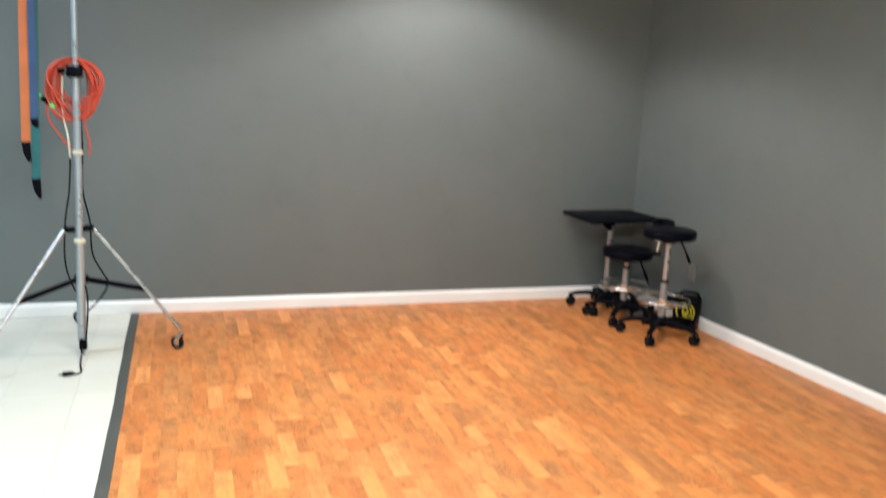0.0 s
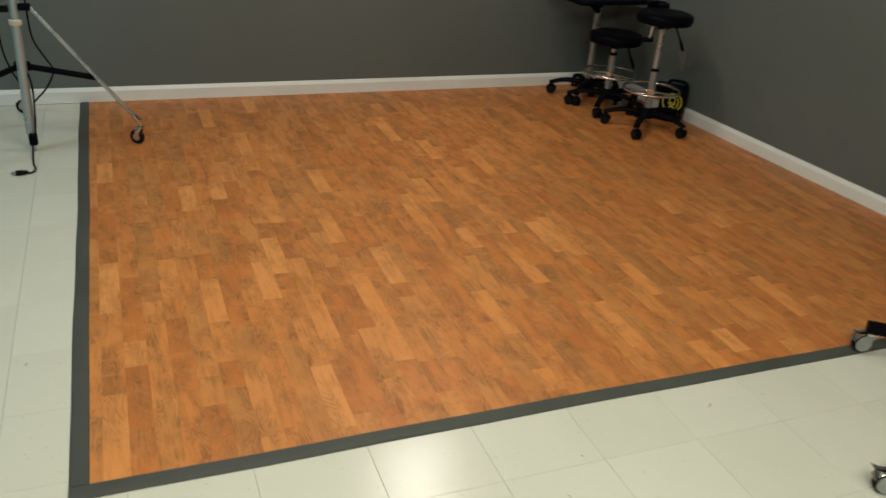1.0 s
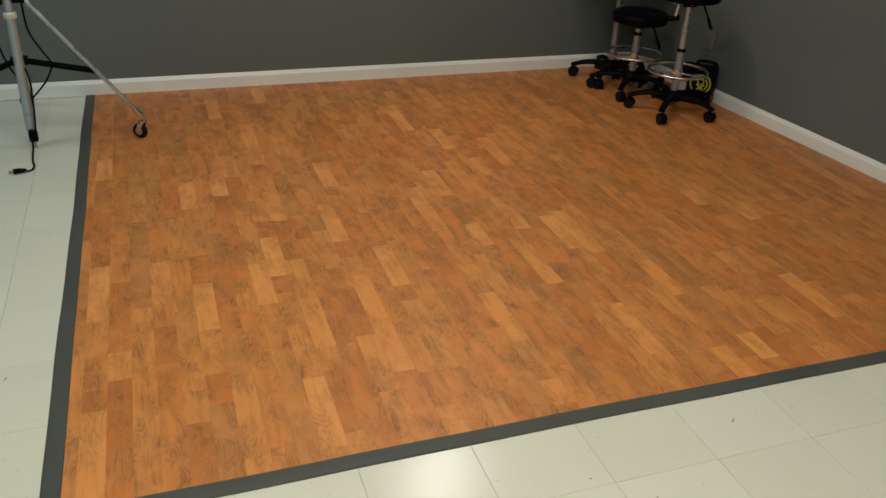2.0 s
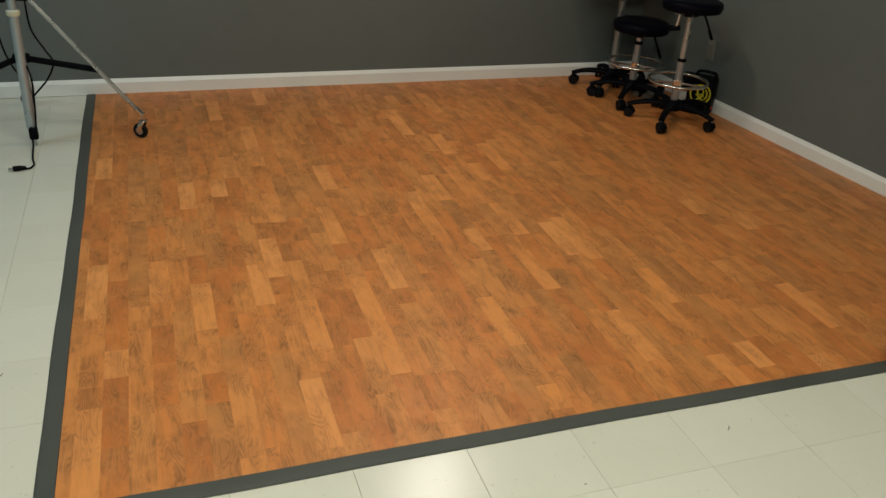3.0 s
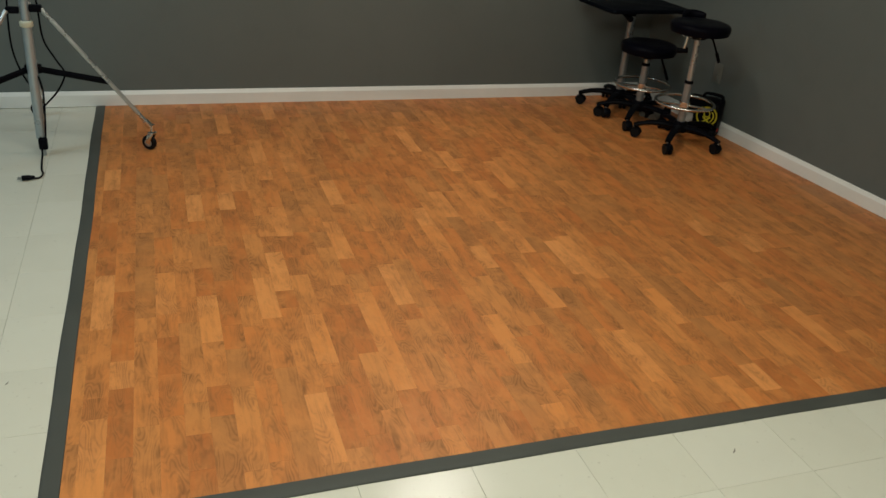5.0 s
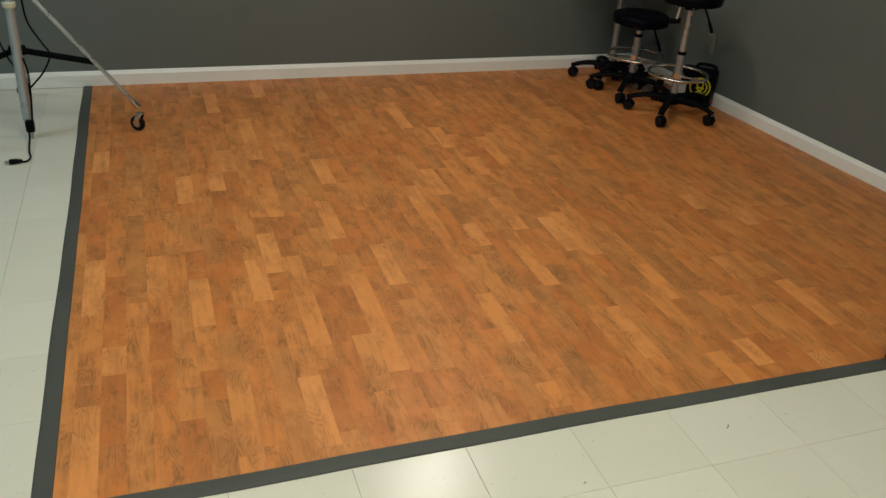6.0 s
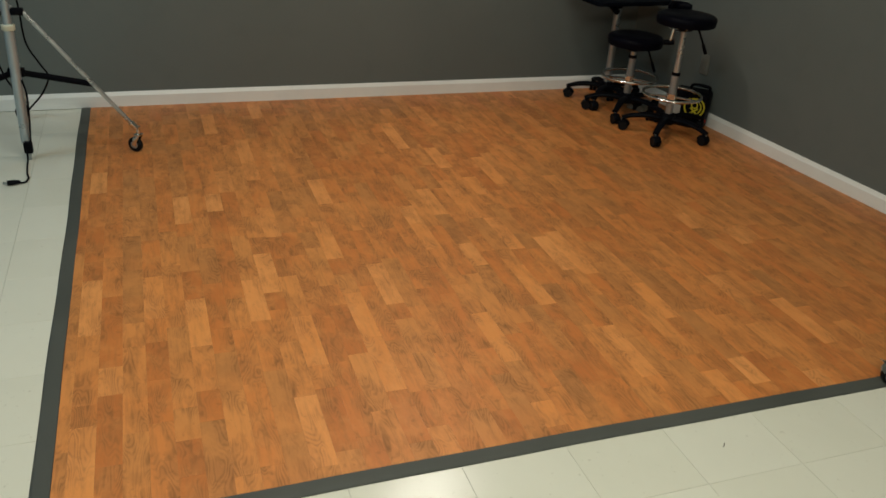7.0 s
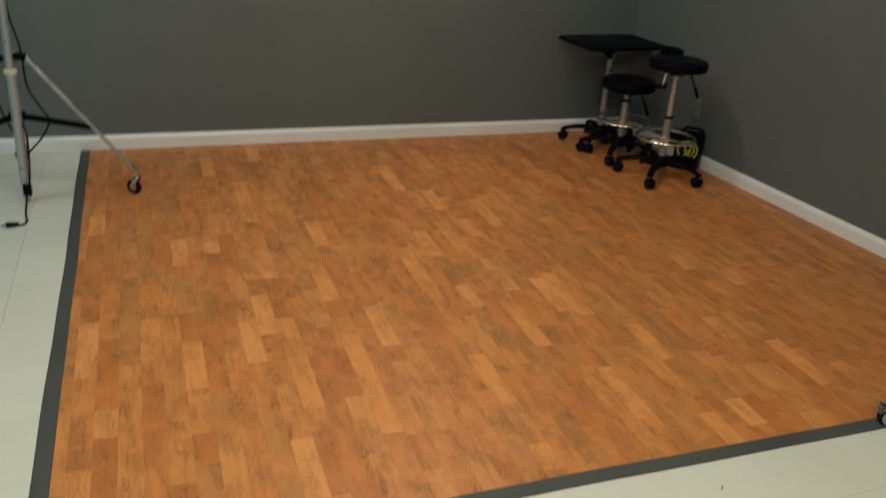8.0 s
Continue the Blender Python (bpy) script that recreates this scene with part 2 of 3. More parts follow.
def smooth_path(points, per=8):
    """Catmull-Rom through a few points."""
    p = [Vector(q) for q in points]
    p = [p[0] * 2 - p[1]] + p + [p[-1] * 2 - p[-2]]
    out = []
    for i in range(1, len(p) - 2):
        for k in range(per):
            t = k / per
            a, b, c, d = p[i - 1:i + 3]
            out.append(0.5 * (2 * b + (c - a) * t + (2 * a - 5 * b + 4 * c - d) * t * t + (3 * b - a - 3 * c + d) * t ** 3))
    return out + [p[-2]]


# ---- setting ----
BACK = 3.205                       # face of the back wall
LEFT, FRONT = -2.9, -3.4
SKEW = math.degrees(math.atan(0.083))
CORNER = Vector((3.388, BACK))     # where the back wall and the right wall meet
right_frame = pose(CORNER.x, CORNER.y, 0, 0, 0, SKEW)   # local -y runs along the right wall to the front
RUN = 6.75


def right_x(y):
    return CORNER.x + (CORNER.y - y) * 0.083


tagged(link("wall_north", box((LEFT - 0.15, BACK, -0.05), (CORNER.x + 0.4, BACK + 0.15, CEIL)), PAINT), "matt grey painted wall behind the wooden floor", "wall", kind="structure")
w = tagged(link("wall_east", box((0, -RUN, -0.05), (0.15, 0, CEIL)), PAINT), "matt grey painted wall beside the stools", "wall", kind="structure")
w.matrix_basis = right_frame
tagged(link("wall_west", box((LEFT - 0.15, FRONT, -0.05), (LEFT, BACK, CEIL)), PAINT), "plain grey painted side wall", "wall", kind="structure")
tagged(link("wall_south", box((LEFT - 0.15, FRONT - 0.15, -0.05), (4.2, FRONT, CEIL)), PAINT), "plain grey painted wall closing the room", "wall", kind="structure")
tagged(link("ceiling", box((LEFT - 0.15, FRONT - 0.15, CEIL + 0.004), (4.2, BACK + 0.15, CEIL + 0.1)), CEILING), "plain white ceiling", "ceiling", kind="structure")


def baseboard(length, tall=1.0):
    """Moulded skirting along x, its back on y = 0, front towards -y."""
    bm = bmesh.new()
    outline = [(0, 0), (-0.013, 0), (-0.013, 0.064), (-0.0125, 0.067), (-0.0075, 0.077), (-0.005, 0.083), (-0.003, 0.087), (0, 0.088)]
    ends = [[bm.verts.new((x, y, z * tall)) for y, z in outline] for x in (0, length)]
    for i in range(len(outline)):
        j = (i + 1) % len(outline)
        bm.faces.new((ends[0][i], ends[0][j], ends[1][j], ends[1][i]))
    bm.faces.new(ends[0])
    bm.faces.new(list(reversed(ends[1])))
    return bm


b1 = tagged(link("baseboard_north", baseboard(CORNER.x - LEFT, 0.94), WHITE), "white painted moulded baseboard", "baseboard", kind="structure")
b1.matrix_basis = pose(LEFT, BACK, 0.003)
b2 = tagged(link("baseboard_east", baseboard(RUN - 0.02, 0.9), WHITE), "white painted moulded baseboard", "baseboard", kind="structure")
b2.matrix_basis = right_frame @ pose(0, -0.014, 0.003, 0, 0, -90)

floor = tagged(link("floor", box((LEFT, FRONT, -0.05), (4.1, BACK, -0.003)), SCREED), "cream vinyl composition tile floor with dark joints", "floor", kind="structure")

# ---- ceiling fittings ----
for (x, y), _, _ in SPOTS:
    t = thing("recessed_light", pose(x, y, CEIL), "round white recessed ceiling light", "ceiling light")
    bm = bmesh.new()
    ring = [(0.105 * math.cos(k * math.pi / 16), 0.105 * math.sin(k * math.pi / 16), -0.002) for k in range(32)]
    part("trim_ring", sweep(ring, 0.006, 6, bm, True), WHITE, t)
# assumed housings for the added fill lamps, all out of view
for (x, y), _, _ in FILL_PANELS:
    t = thing("fill_panel", pose(x, y, CEIL), "white rectangular ceiling panel, added out of view as fill light", "ceiling light")
    bm = box((-0.60, -0.30, -0.012), (0.60, -0.26, 0.002))
    box((-0.60, 0.26, -0.012), (0.60, 0.30, 0.002), bm=bm)
    box((-0.60, -0.26, -0.012), (-0.56, 0.26, 0.002), bm=bm)
    box((0.56, -0.26, -0.012), (0.60, 0.26, 0.002), bm=bm)
    part("frame", bm, WHITE, t, smooth=False)
    part("diffuser", box((-0.56, -0.26, -0.008), (0.56, 0.26, 0.001)), WHITE, t, smooth=False)


# ---- castor stools and table ----
def caster(parent, x, y, turn, top, plastic=BLACK):
    """Twin-wheel furniture castor with its tread on the floor."""
    c = part("caster", lathe([(0.006, 0.03), (0.006, top), (0.009, top)], 10), STEEL, parent)
    c.matrix_basis = pose(x, y, 0, 0, 0, turn)
    for s in (-1, 1):
        m = pose(0.012, s * 0.012, 0.027, 90)
        part("wheel", lathe([(0.016, -0.008), (0.025, -0.008), (0.027, -0.005), (0.027, 0.005), (0.025, 0.008), (0.016, 0.008)], 20, m=m), RUBBER, c)
    hood = sweep([(0.012 + 0.031 * math.cos(a), 0, 0.027 + 0.031 * math.sin(a)) for a in [math.radians(q) for q in range(10, 176, 15)]], (0.020, 0.004), 8)
    part("hood", hood, plastic, c)
    return c


def star_base(t, radius, hub_top, turn):
    """Five arched plastic legs on castors."""
    part("hub", lathe([(0.034, 0.062), (0.046, 0.070), (0.047, 0.095), (0.036, hub_top), (0.030, hub_top + 0.004)], 24), BLACK, t)
    for k in range(5):
        a = radians(turn + 72 * k)
        d = Vector((math.cos(a), math.sin(a), 0))
        pts, radii = [], []
        for i in range(9):
            s = i / 8
            r = 0.03 + (radius - 0.03) * s
            z = 0.092 + 0.012 * math.sin(s * math.pi * 0.8) - 0.030 * s ** 2.2
            pts.append(d * r + Vector((0, 0, z)))
            radii.append((0.024 - 0.007 * s, 0.018 - 0.006 * s))
        part("leg", sweep(pts, radii, 10), BLACK, t)
        caster(t, d.x * (radius - 0.004), d.y * (radius - 0.004), math.degrees(a) + (40 if k % 2 else 165), 0.066)


def foot_ring(t, z, radius, turn):
    bm = sweep([(radius * math.cos(2 * math.pi * i / 40), radius * math.sin(2 * math.pi * i / 40), z) for i in range(40)], 0.0085, 10, None, True)
    r = part("foot_ring", bm, CHROME, t, "chrome foot ring")
    for k in range(3):
        a = radians(turn + 120 * k)
        part("spoke", rod((0.024 * math.cos(a), 0.024 * math.sin(a), z - 0.012), (radius * math.cos(a), radius * math.sin(a), z), 0.0065, 10), CHROME, r)
    part("ring_clamp", lathe([(0.026, z - 0.028), (0.029, z - 0.026), (0.029, z + 0.004), (0.026, z + 0.006)], 24), CHROME, r)


def column(t, foot, collar, top):
    part("lower_tube", lathe([(0.0220, foot), (0.0220, collar - 0.012)], 24), STEEL, t)
    part("collar", lathe([(0.0226, collar - 0.012), (0.0236, collar - 0.010), (0.0236, collar + 0.002), (0.019, collar + 0.006)], 24), BLACK, t)
    part("gas_piston", lathe([(0.0165, collar + 0.006), (0.0165, top)], 20), NICKEL, t, "bright nickel upper tube")


def stool(m, seat_top, collar, ring, radius, base_turn, lever_turn, label, seat_r=0.193, thick=0.082, reach=1.0, drop=1.0):
    t = thing("rolling_stool", m, label, "stool", "rolling stools in the corner")
    star_base(t, radius, 0.120, base_turn)
    under = seat_top - thick
    column(t, 0.115, collar, under - 0.02)
    if ring:
        foot_ring(t, ring, seat_r, base_turn + 20)
    s = thick
    part("seat", lathe([(seat_r * 0.80, under), (seat_r * 0.955, under + 0.004), (seat_r * 0.985, under + s * 0.22), (seat_r * 0.98, under + s * 0.30),
                        (seat_r, under + s * 0.42), (seat_r * 0.995, under + s * 0.68), (seat_r * 0.955, under + s * 0.86), (seat_r * 0.86, under + s * 0.96),
                        (seat_r * 0.6, seat_top), (0.02, seat_top - 0.002)], 48), VINYL, t, "padded black vinyl seat")
    part("seat_plate", lathe([(0.03, under - 0.032), (0.042, under - 0.028), (0.062, under - 0.010), (0.075, under + 0.001)], 24), BLACK, t)
    a = radians(lever_turn)
    d = Vector((math.cos(a), math.sin(a), 0))
    z = Vector((0, 0, 1))
    lever = part("lever", sweep(smooth_path([d * 0.03 + z * (under - 0.016), d * 0.080 * reach + z * (under - 0.018), d * 0.115 * reach + z * (under - 0.06 * drop), d * 0.158 * reach + z * (under - 0.130 * drop)], 5), 0.0055, 8), BLACK, t)
    part("grip", rod(d * 0.135 * reach + z * (under - 0.092 * drop), d * 0.162 * reach + z * (under - 0.138 * drop), 0.009, 10), BLACK, lever)
    for k in range(6):
        q = radians(lever_turn + 60 * k + 20)
        part("bolt", lathe([(0.0055, under - 0.020), (0.0055, under - 0.013), (0.003, under - 0.011)], 8, m=pose(0.050 * math.cos(q), 0.050 * math.sin(q), 0)), CHROME, t)
    return t


tall = stool(pose(3.107, 2.285, 0.005), 0.674, 0.350, 0.232, 0.252, 152, -12, "tall black vinyl rolling stool with backrest and chrome foot ring", 0.160, 0.061, 0.90, 1.1)
stool(pose(3.068, 2.68, 0.005), 0.471, 0.345, 0.225, 0.245, 154, 10, "low black vinyl rolling stool with chrome foot ring", 0.163, 0.063, 1.18, 1.25)


def backrest(t, turn, under):
    """Small padded rest on a bent chrome bar, set under the seat."""
    a = radians(turn)
    d, side = Vector((math.cos(a), math.sin(a), 0)), Vector((-math.sin(a), math.cos(a), 0))
    z = Vector((0, 0, 1))
    bar = part("backrest_bar", sweep(smooth_path([d * 0.03 + z * (under - 0.02), d * 0.12 + z * (under - 0.03), d * 0.185 + z * (under - 0.005), d * 0.195 + z * (under + 0.08)], 6), (0.014, 0.005), 8), CHROME, t, "chrome backrest bar")
    e = Vector((math.cos(radians(144)), math.sin(radians(144)), 0))
    part("height_stub", rod(e * 0.055 + z * (under - 0.005), e * 0.062 + z * (under - 0.072), 0.010, 12), CHROME, bar)
    part("clamp_knob", rod(e * 0.040 + z * (under - 0.076), e * 0.095 + z * (under - 0.084), 0.015, 12), BLACK, bar)
    pts = [d * (0.20 - 0.05 * (i / 5) ** 2) + side * (0.066 * i / 5 - 0.036) + z * (under + 0.080) for i in range(-5, 6)]
    rad = [(0.016 * (1 - 0.45 * abs(i / 5) ** 4), 0.029 * (1 - 0.35 * abs(i / 5) ** 4)) for i in range(-5, 6)]
    part("backrest", sweep(pts, rad, 12), VINYL, t, "padded black vinyl backrest")


backrest(tall, 84, 0.592)


def slab(lo, hi, corner, bevel):
    """A flat board with rounded corners in plan and softened edges."""
    bm = bmesh.new()
    ring = []
    for cx, cy, a0 in ((hi[0] - corner, hi[1] - corner, 0), (lo[0] + corner, hi[1] - corner, 90), (lo[0] + corner, lo[1] + corner, 180), (hi[0] - corner, lo[1] + corner, 270)):
        ring += [(cx, cy, radians(a0 + 15 * k)) for k in range(7)]
    rows = []
    for inset, z in ((bevel, lo[2]), (0, lo[2] + bevel), (0, hi[2] - bevel), (bevel * 0.3, hi[2] - bevel * 0.3), (bevel, hi[2])):
        rows.append([bm.verts.new((cx + (corner - inset) * math.cos(a), cy + (corner - inset) * math.sin(a), z)) for cx, cy, a in ring])
    for p, q in zip(rows, rows[1:]):
        for k in range(len(ring)):
            j = (k + 1) % len(ring)
            bm.faces.new((p[k], p[j], q[j], q[k]))
    bm.faces.new(list(reversed(rows[0])))
    bm.faces.new(rows[-1])
    return bm


def side_table(m):
    t = thing("rolling_table", m, "small rolling table with a thin black rectangular top", "table")
    star_base(t, 0.245, 0.120, 148)
    column(t, 0.115, 0.585, 0.606)
    part("tabletop", slab((-0.272, -0.20, 0.622), (0.276, 0.215, 0.646), 0.035, 0.006), LAMINATE, t, "black laminate tabletop", smooth=True)
    part("top_bracket", box((-0.09, -0.03, 0.602), (0.09, 0.03, 0.624), 0.004), BLACK, t)
    part("clamp_knob", rod((-0.082, -0.11, 0.574), (-0.066, -0.02, 0.594), 0.018, 12), BLACK, t)
    return t


side_table(pose(3.065, 2.92, 0.005, 0, 0, 4))


# ---- black box with a yellow print, outlet ----
def battery_box(m):
    t = thing("battery_box", m, "black plastic carry box with yellow round print on the floor", "box")
    bm = box((-0.10, -0.075, 0.0), (0.10, 0.075, 0.205), 0.012, 3)
    part("body", bm, BLACK, t, smooth=True)
    handle = smooth_path([(-0.02, 0, 0.200), (-0.015, 0, 0.230), (0.01, 0, 0.238), (0.06, 0, 0.238), (0.088, 0, 0.230), (0.092, 0, 0.200)], 4)
    part("handle", sweep(handle, (0.016, 0.009), 8), BLACK, t)
    # round emblem, arcs and bars on the face towards the room
    y = -0.0765
    def arc(cx, cz, r, a0, a1, wdt):
        pts = [(cx + r * math.cos(radians(a0 + (a1 - a0) * i / 14)), y, cz + r * math.sin(radians(a0 + (a1 - a0) * i / 14))) for i in range(15)]
        return sweep(pts, (0.0012, wdt), 6)
    cx, cz = 0.035, 0.125
    part("print", arc(cx, cz, 0.050, 65, 115, 0.006), YELLOW, t)
    part("print", arc(cx, cz, 0.056, -62, 58, 0.005), YELLOW, t)
    part("print", arc(cx, cz, 0.056, 122, 242, 0.005), YELLOW, t)
    part("print", arc(cx, cz, 0.038, -50, 50, 0.004), YELLOW, t)
    part("print", arc(cx, cz + 0.012, 0.017, 0, 350, 0.004), YELLOW, t)
    part("print", sweep([(cx - 0.022, y, cz - 0.040), (cx + 0.022, y, cz - 0.004)], (0.0012, 0.005), 6), YELLOW, t)
    part("print", sweep([(cx + 0.022, y, cz - 0.040), (cx - 0.022, y, cz - 0.004)], (0.0012, 0.005), 6), YELLOW, t)
    part("paper_label", box((-0.085, -0.0772, 0.07), (-0.042, -0.0755, 0.125)), PAPER, t, "white paper label", smooth=False)
    part("red_button", lathe([(0.010, 0), (0.011, 0.004), (0.008, 0.008)], 14, m=pose(0.099, -0.035, 0.045, 0, 90)), RED, t)
    return t


battery_box(pose(3.352, 2.425, 0.005, 0, 0, -48))


def outlet(m):
    t = thing("wall_outlet", m, "grey wall outlet plate on the grey wall", "outlet")
    part("cover_plate", box((-0.008, -0.036, -0.058), (0.0, 0.036, 0.058), 0.003), PLATE, t)
    for z in (-0.021, 0.021):
        part("socket", box((-0.0105, -0.017, z - 0.014), (-0.006, 0.017, z + 0.014), 0.002), PLATE, t)
    return t


outlet(right_frame @ pose(0, -(BACK - 2.495), 0.339))

# low pale grey block with rounded edges between the stools
bm = box((-0.09, -0.06, 0), (0.09, 0.06, 0.035), 0.010, 3)
pk = link("packet", bm, PALE_GREY, None, smooth=True)
pk.matrix_basis = pose(3.235, 2.74, 0.0052, 0, 0, 24)
tagged(pk, "low pale grey block on the wooden floor", "packet")


# ---- light stand with the orange cord ----
STAND = Vector((-0.198, 2.49, 0))


def stand_wheel(parent, x, y, turn, floor_z):
    c = part("caster", lathe([(0.009, 0.088), (0.009, 0.125), (0.012, 0.128)], 12), CHROME, parent, "rubber caster in a chrome fork")
    c.matrix_basis = pose(x, y, floor_z, 0, 0, turn)
    m = pose(0.022, 0, 0.036, 90)
    part("tyre", lathe([(0.020, -0.011), (0.032, -0.011), (0.036, -0.006), (0.036, 0.006), (0.032, 0.011), (0.020, 0.011)], 28, m=m), RUBBER, c)
    part("hub_cap", lathe([(0.008, -0.0135), (0.018, -0.0125), (0.018, 0.0125), (0.008, 0.0135)], 20, m=m), GREYMETAL, c)
    for s in (-1, 1):
        fork = [(0.022, s * 0.0165, 0.034), (0.012, s * 0.0165, 0.066), (0.0, s * 0.013, 0.086)]
        part("fork", sweep(smooth_path(fork, 4), (0.002, 0.012), 8), CHROME, c)
    part("fork_crown", box((-0.016, -0.018, 0.083), (0.018, 0.018, 0.091), 0.003), CHROME, c)


def light_stand():
    t = thing("light_stand", Matrix.Translation(STAND), "tall aluminium rolling light stand with black braces and rubber casters", "light stand")
    part("lower_pole", rod((0, 0, 0.075), (0.008, 0, 0.60), 0.0215, 24), ALU, t)
    part("pole_collar", lathe([(0.025, 0.588), (0.028, 0.592), (0.028, 0.610), (0.024, 0.614)], 24, m=pose(0.008, 0, 0)), CREAM, t)
    part("middle_pole", rod((0.008, 0, 0.60), (0.021, 0, 1.43), 0.0185, 24), ALU, t)
    part("pole_collar", lathe([(0.021, 1.040), (0.025, 1.044), (0.025, 1.056), (0.021, 1.060)], 24, m=pose(0.015, 0, 0)), CREAM, t)
    part("upper_pole", rod((0.020, 0, 1.42), (0.036, 0, 2.42), 0.0155, 24), ALU, t)
    clamp = part("pole_clamp", box((-0.020, -0.030, 1.415), (0.052, 0.030, 1.470), 0.010, 3), BLACK, t, "black locking clamp")
    part("clamp_knob", rod((-0.055, -0.03, 1.445), (-0.025, -0.03, 1.445), 0.013, 12), BLACK, clamp)
    hub = part("leg_clamp", box((-0.016, 0.012, 0.648), (0.034, 0.042, 0.688), 0.006), GREYPL, t, "grey leg clamp")
    part("clamp_lug", box((0.026, -0.015, 0.652), (0.078, 0.015, 0.682), 0.005), BLACK, hub)
    part("clamp_lug", box((-0.066, -0.015, 0.645), (-0.014, 0.015, 0.672), 0.005), BLACK, hub)
    part("clamp_lug", box((-0.018, 0.02, 0.648), (0.018, 0.085, 0.682), 0.005), BLACK, hub)
    part("brace_hub", box((-0.030, 0.012, 0.374), (0.040, 0.044, 0.414), 0.006), BLACK, t)
    feet = [(0.490, -0.022), (-0.40, -0.33), (-0.055, 0.56)]
    for x, y in feet:
        d = Vector((x, y, 0)).normalized()
        reach = Vector((x, y, 0)).length
        top, foot = d * 0.075 + Vector((0, 0, 0.665)), d * (reach - 0.01) + Vector((0, 0, 0.128))
        leg = part("leg", rod(top, foot, 0.0095, 16), NICKEL, t)
        part("leg_tip", rod(foot + (top - foot).normalized() * 0.03, foot - (top - foot).normalized() * 0.006, 0.0145, 14), CHROME, leg)
        mid = top.lerp(foot, 0.60)
        brace = part("brace", sweep([d * 0.03 + Vector((0, 0.02, 0.394)), mid], (0.006, 0.0145), 8), BLACK, t, "flat black brace")
        part("brace_pin", rod(mid + d.cross(Vector((0, 0, 1))) * 0.018, mid - d.cross(Vector((0, 0, 1))) * 0.018, 0.006, 10), STEEL, brace)
        stand_wheel(t, x, y, math.degrees(math.atan2(y, x)) + (150 if y < 0 and x > 0 else 60), 0.005 if x > 0 else 0.0)
    # short arm at the head that carries the straps
    arm = part("cross_arm", rod((0.05, 0, 2.30), (-0.42, 0, 2.30), 0.011, 14), ALU, t)
    part("arm_clamp", box((-0.012, -0.030, 2.275), (0.050, 0.030, 2.325), 0.006), BLACK, arm)
    return t


light_stand()


def cord_coil():
    t = thing("extension_cord", Matrix.Translation(STAND + Vector((0.008, 0.035, 0))), "orange extension cord coiled and hung on the stand", "extension cord")
    rng = random.Random(5)
    for k in range(20):
        cx = rng.uniform(-0.014, 0.014)
        rx, rz = rng.uniform(0.070, 0.132), rng.uniform(0.095, 0.150)
        cz = 1.50 - rz + rng.uniform(-0.012, 0.006)
        yy, tilt = -0.012 - 0.002 * k, rng.uniform(-0.2, 0.2)
        pts = []
        for i in range(36):
            a = 2 * math.pi * i / 36
            x, z = rx * math.cos(a), rz * math.sin(a)
            pts.append((cx + x * math.cos(tilt) - z * math.sin(tilt), yy + 0.010 * math.sin(a * 2 + k) + (0.055 if k % 2 else 0.0), cz + x * math.sin(tilt) + z * math.cos(tilt)))
        part("loop", sweep(pts, 0.0042, 7, None, True), ORANGE_CORD, t)
    part("tail", sweep(smooth_path([(-0.10, -0.02, 1.36), (-0.125, -0.02, 1.24), (-0.085, -0.02, 1.15), (-0.02, -0.02, 1.07), (0.02, -0.02, 1.10)], 7), 0.0042, 7), ORANGE_CORD, t)
    part("tail", sweep(smooth_path([(0.055, -0.01, 1.30), (0.045, -0.012, 1.18), (0.062, -0.01, 1.10), (0.058, -0.01, 1.035)], 7), 0.0042, 7), ORANGE_CORD, t)
    part("tail", sweep(smooth_path([(-0.05, -0.02, 1.42), (-0.055, -0.02, 1.25), (-0.035, -0.02, 1.12), (-0.03, -0.02, 1.02)], 7), 0.005, 7), CREAM, t, "pale cord tail")
    tag = part("cord_plug", rod((-0.150, -0.02, 1.315), (-0.100, -0.02, 1.275), 0.011, 12), BLACK, t)
    part("tape_band", rod((-0.172, -0.03, 1.333), (-0.148, -0.03, 1.313), 0.013, 12), GREEN, tag, "bright green tape")
    part("tape_band", rod((-0.108, -0.03, 1.281), (-0.088, -0.03, 1.265), 0.013, 12), GREEN, tag, "bright green tape")


cord_coil()


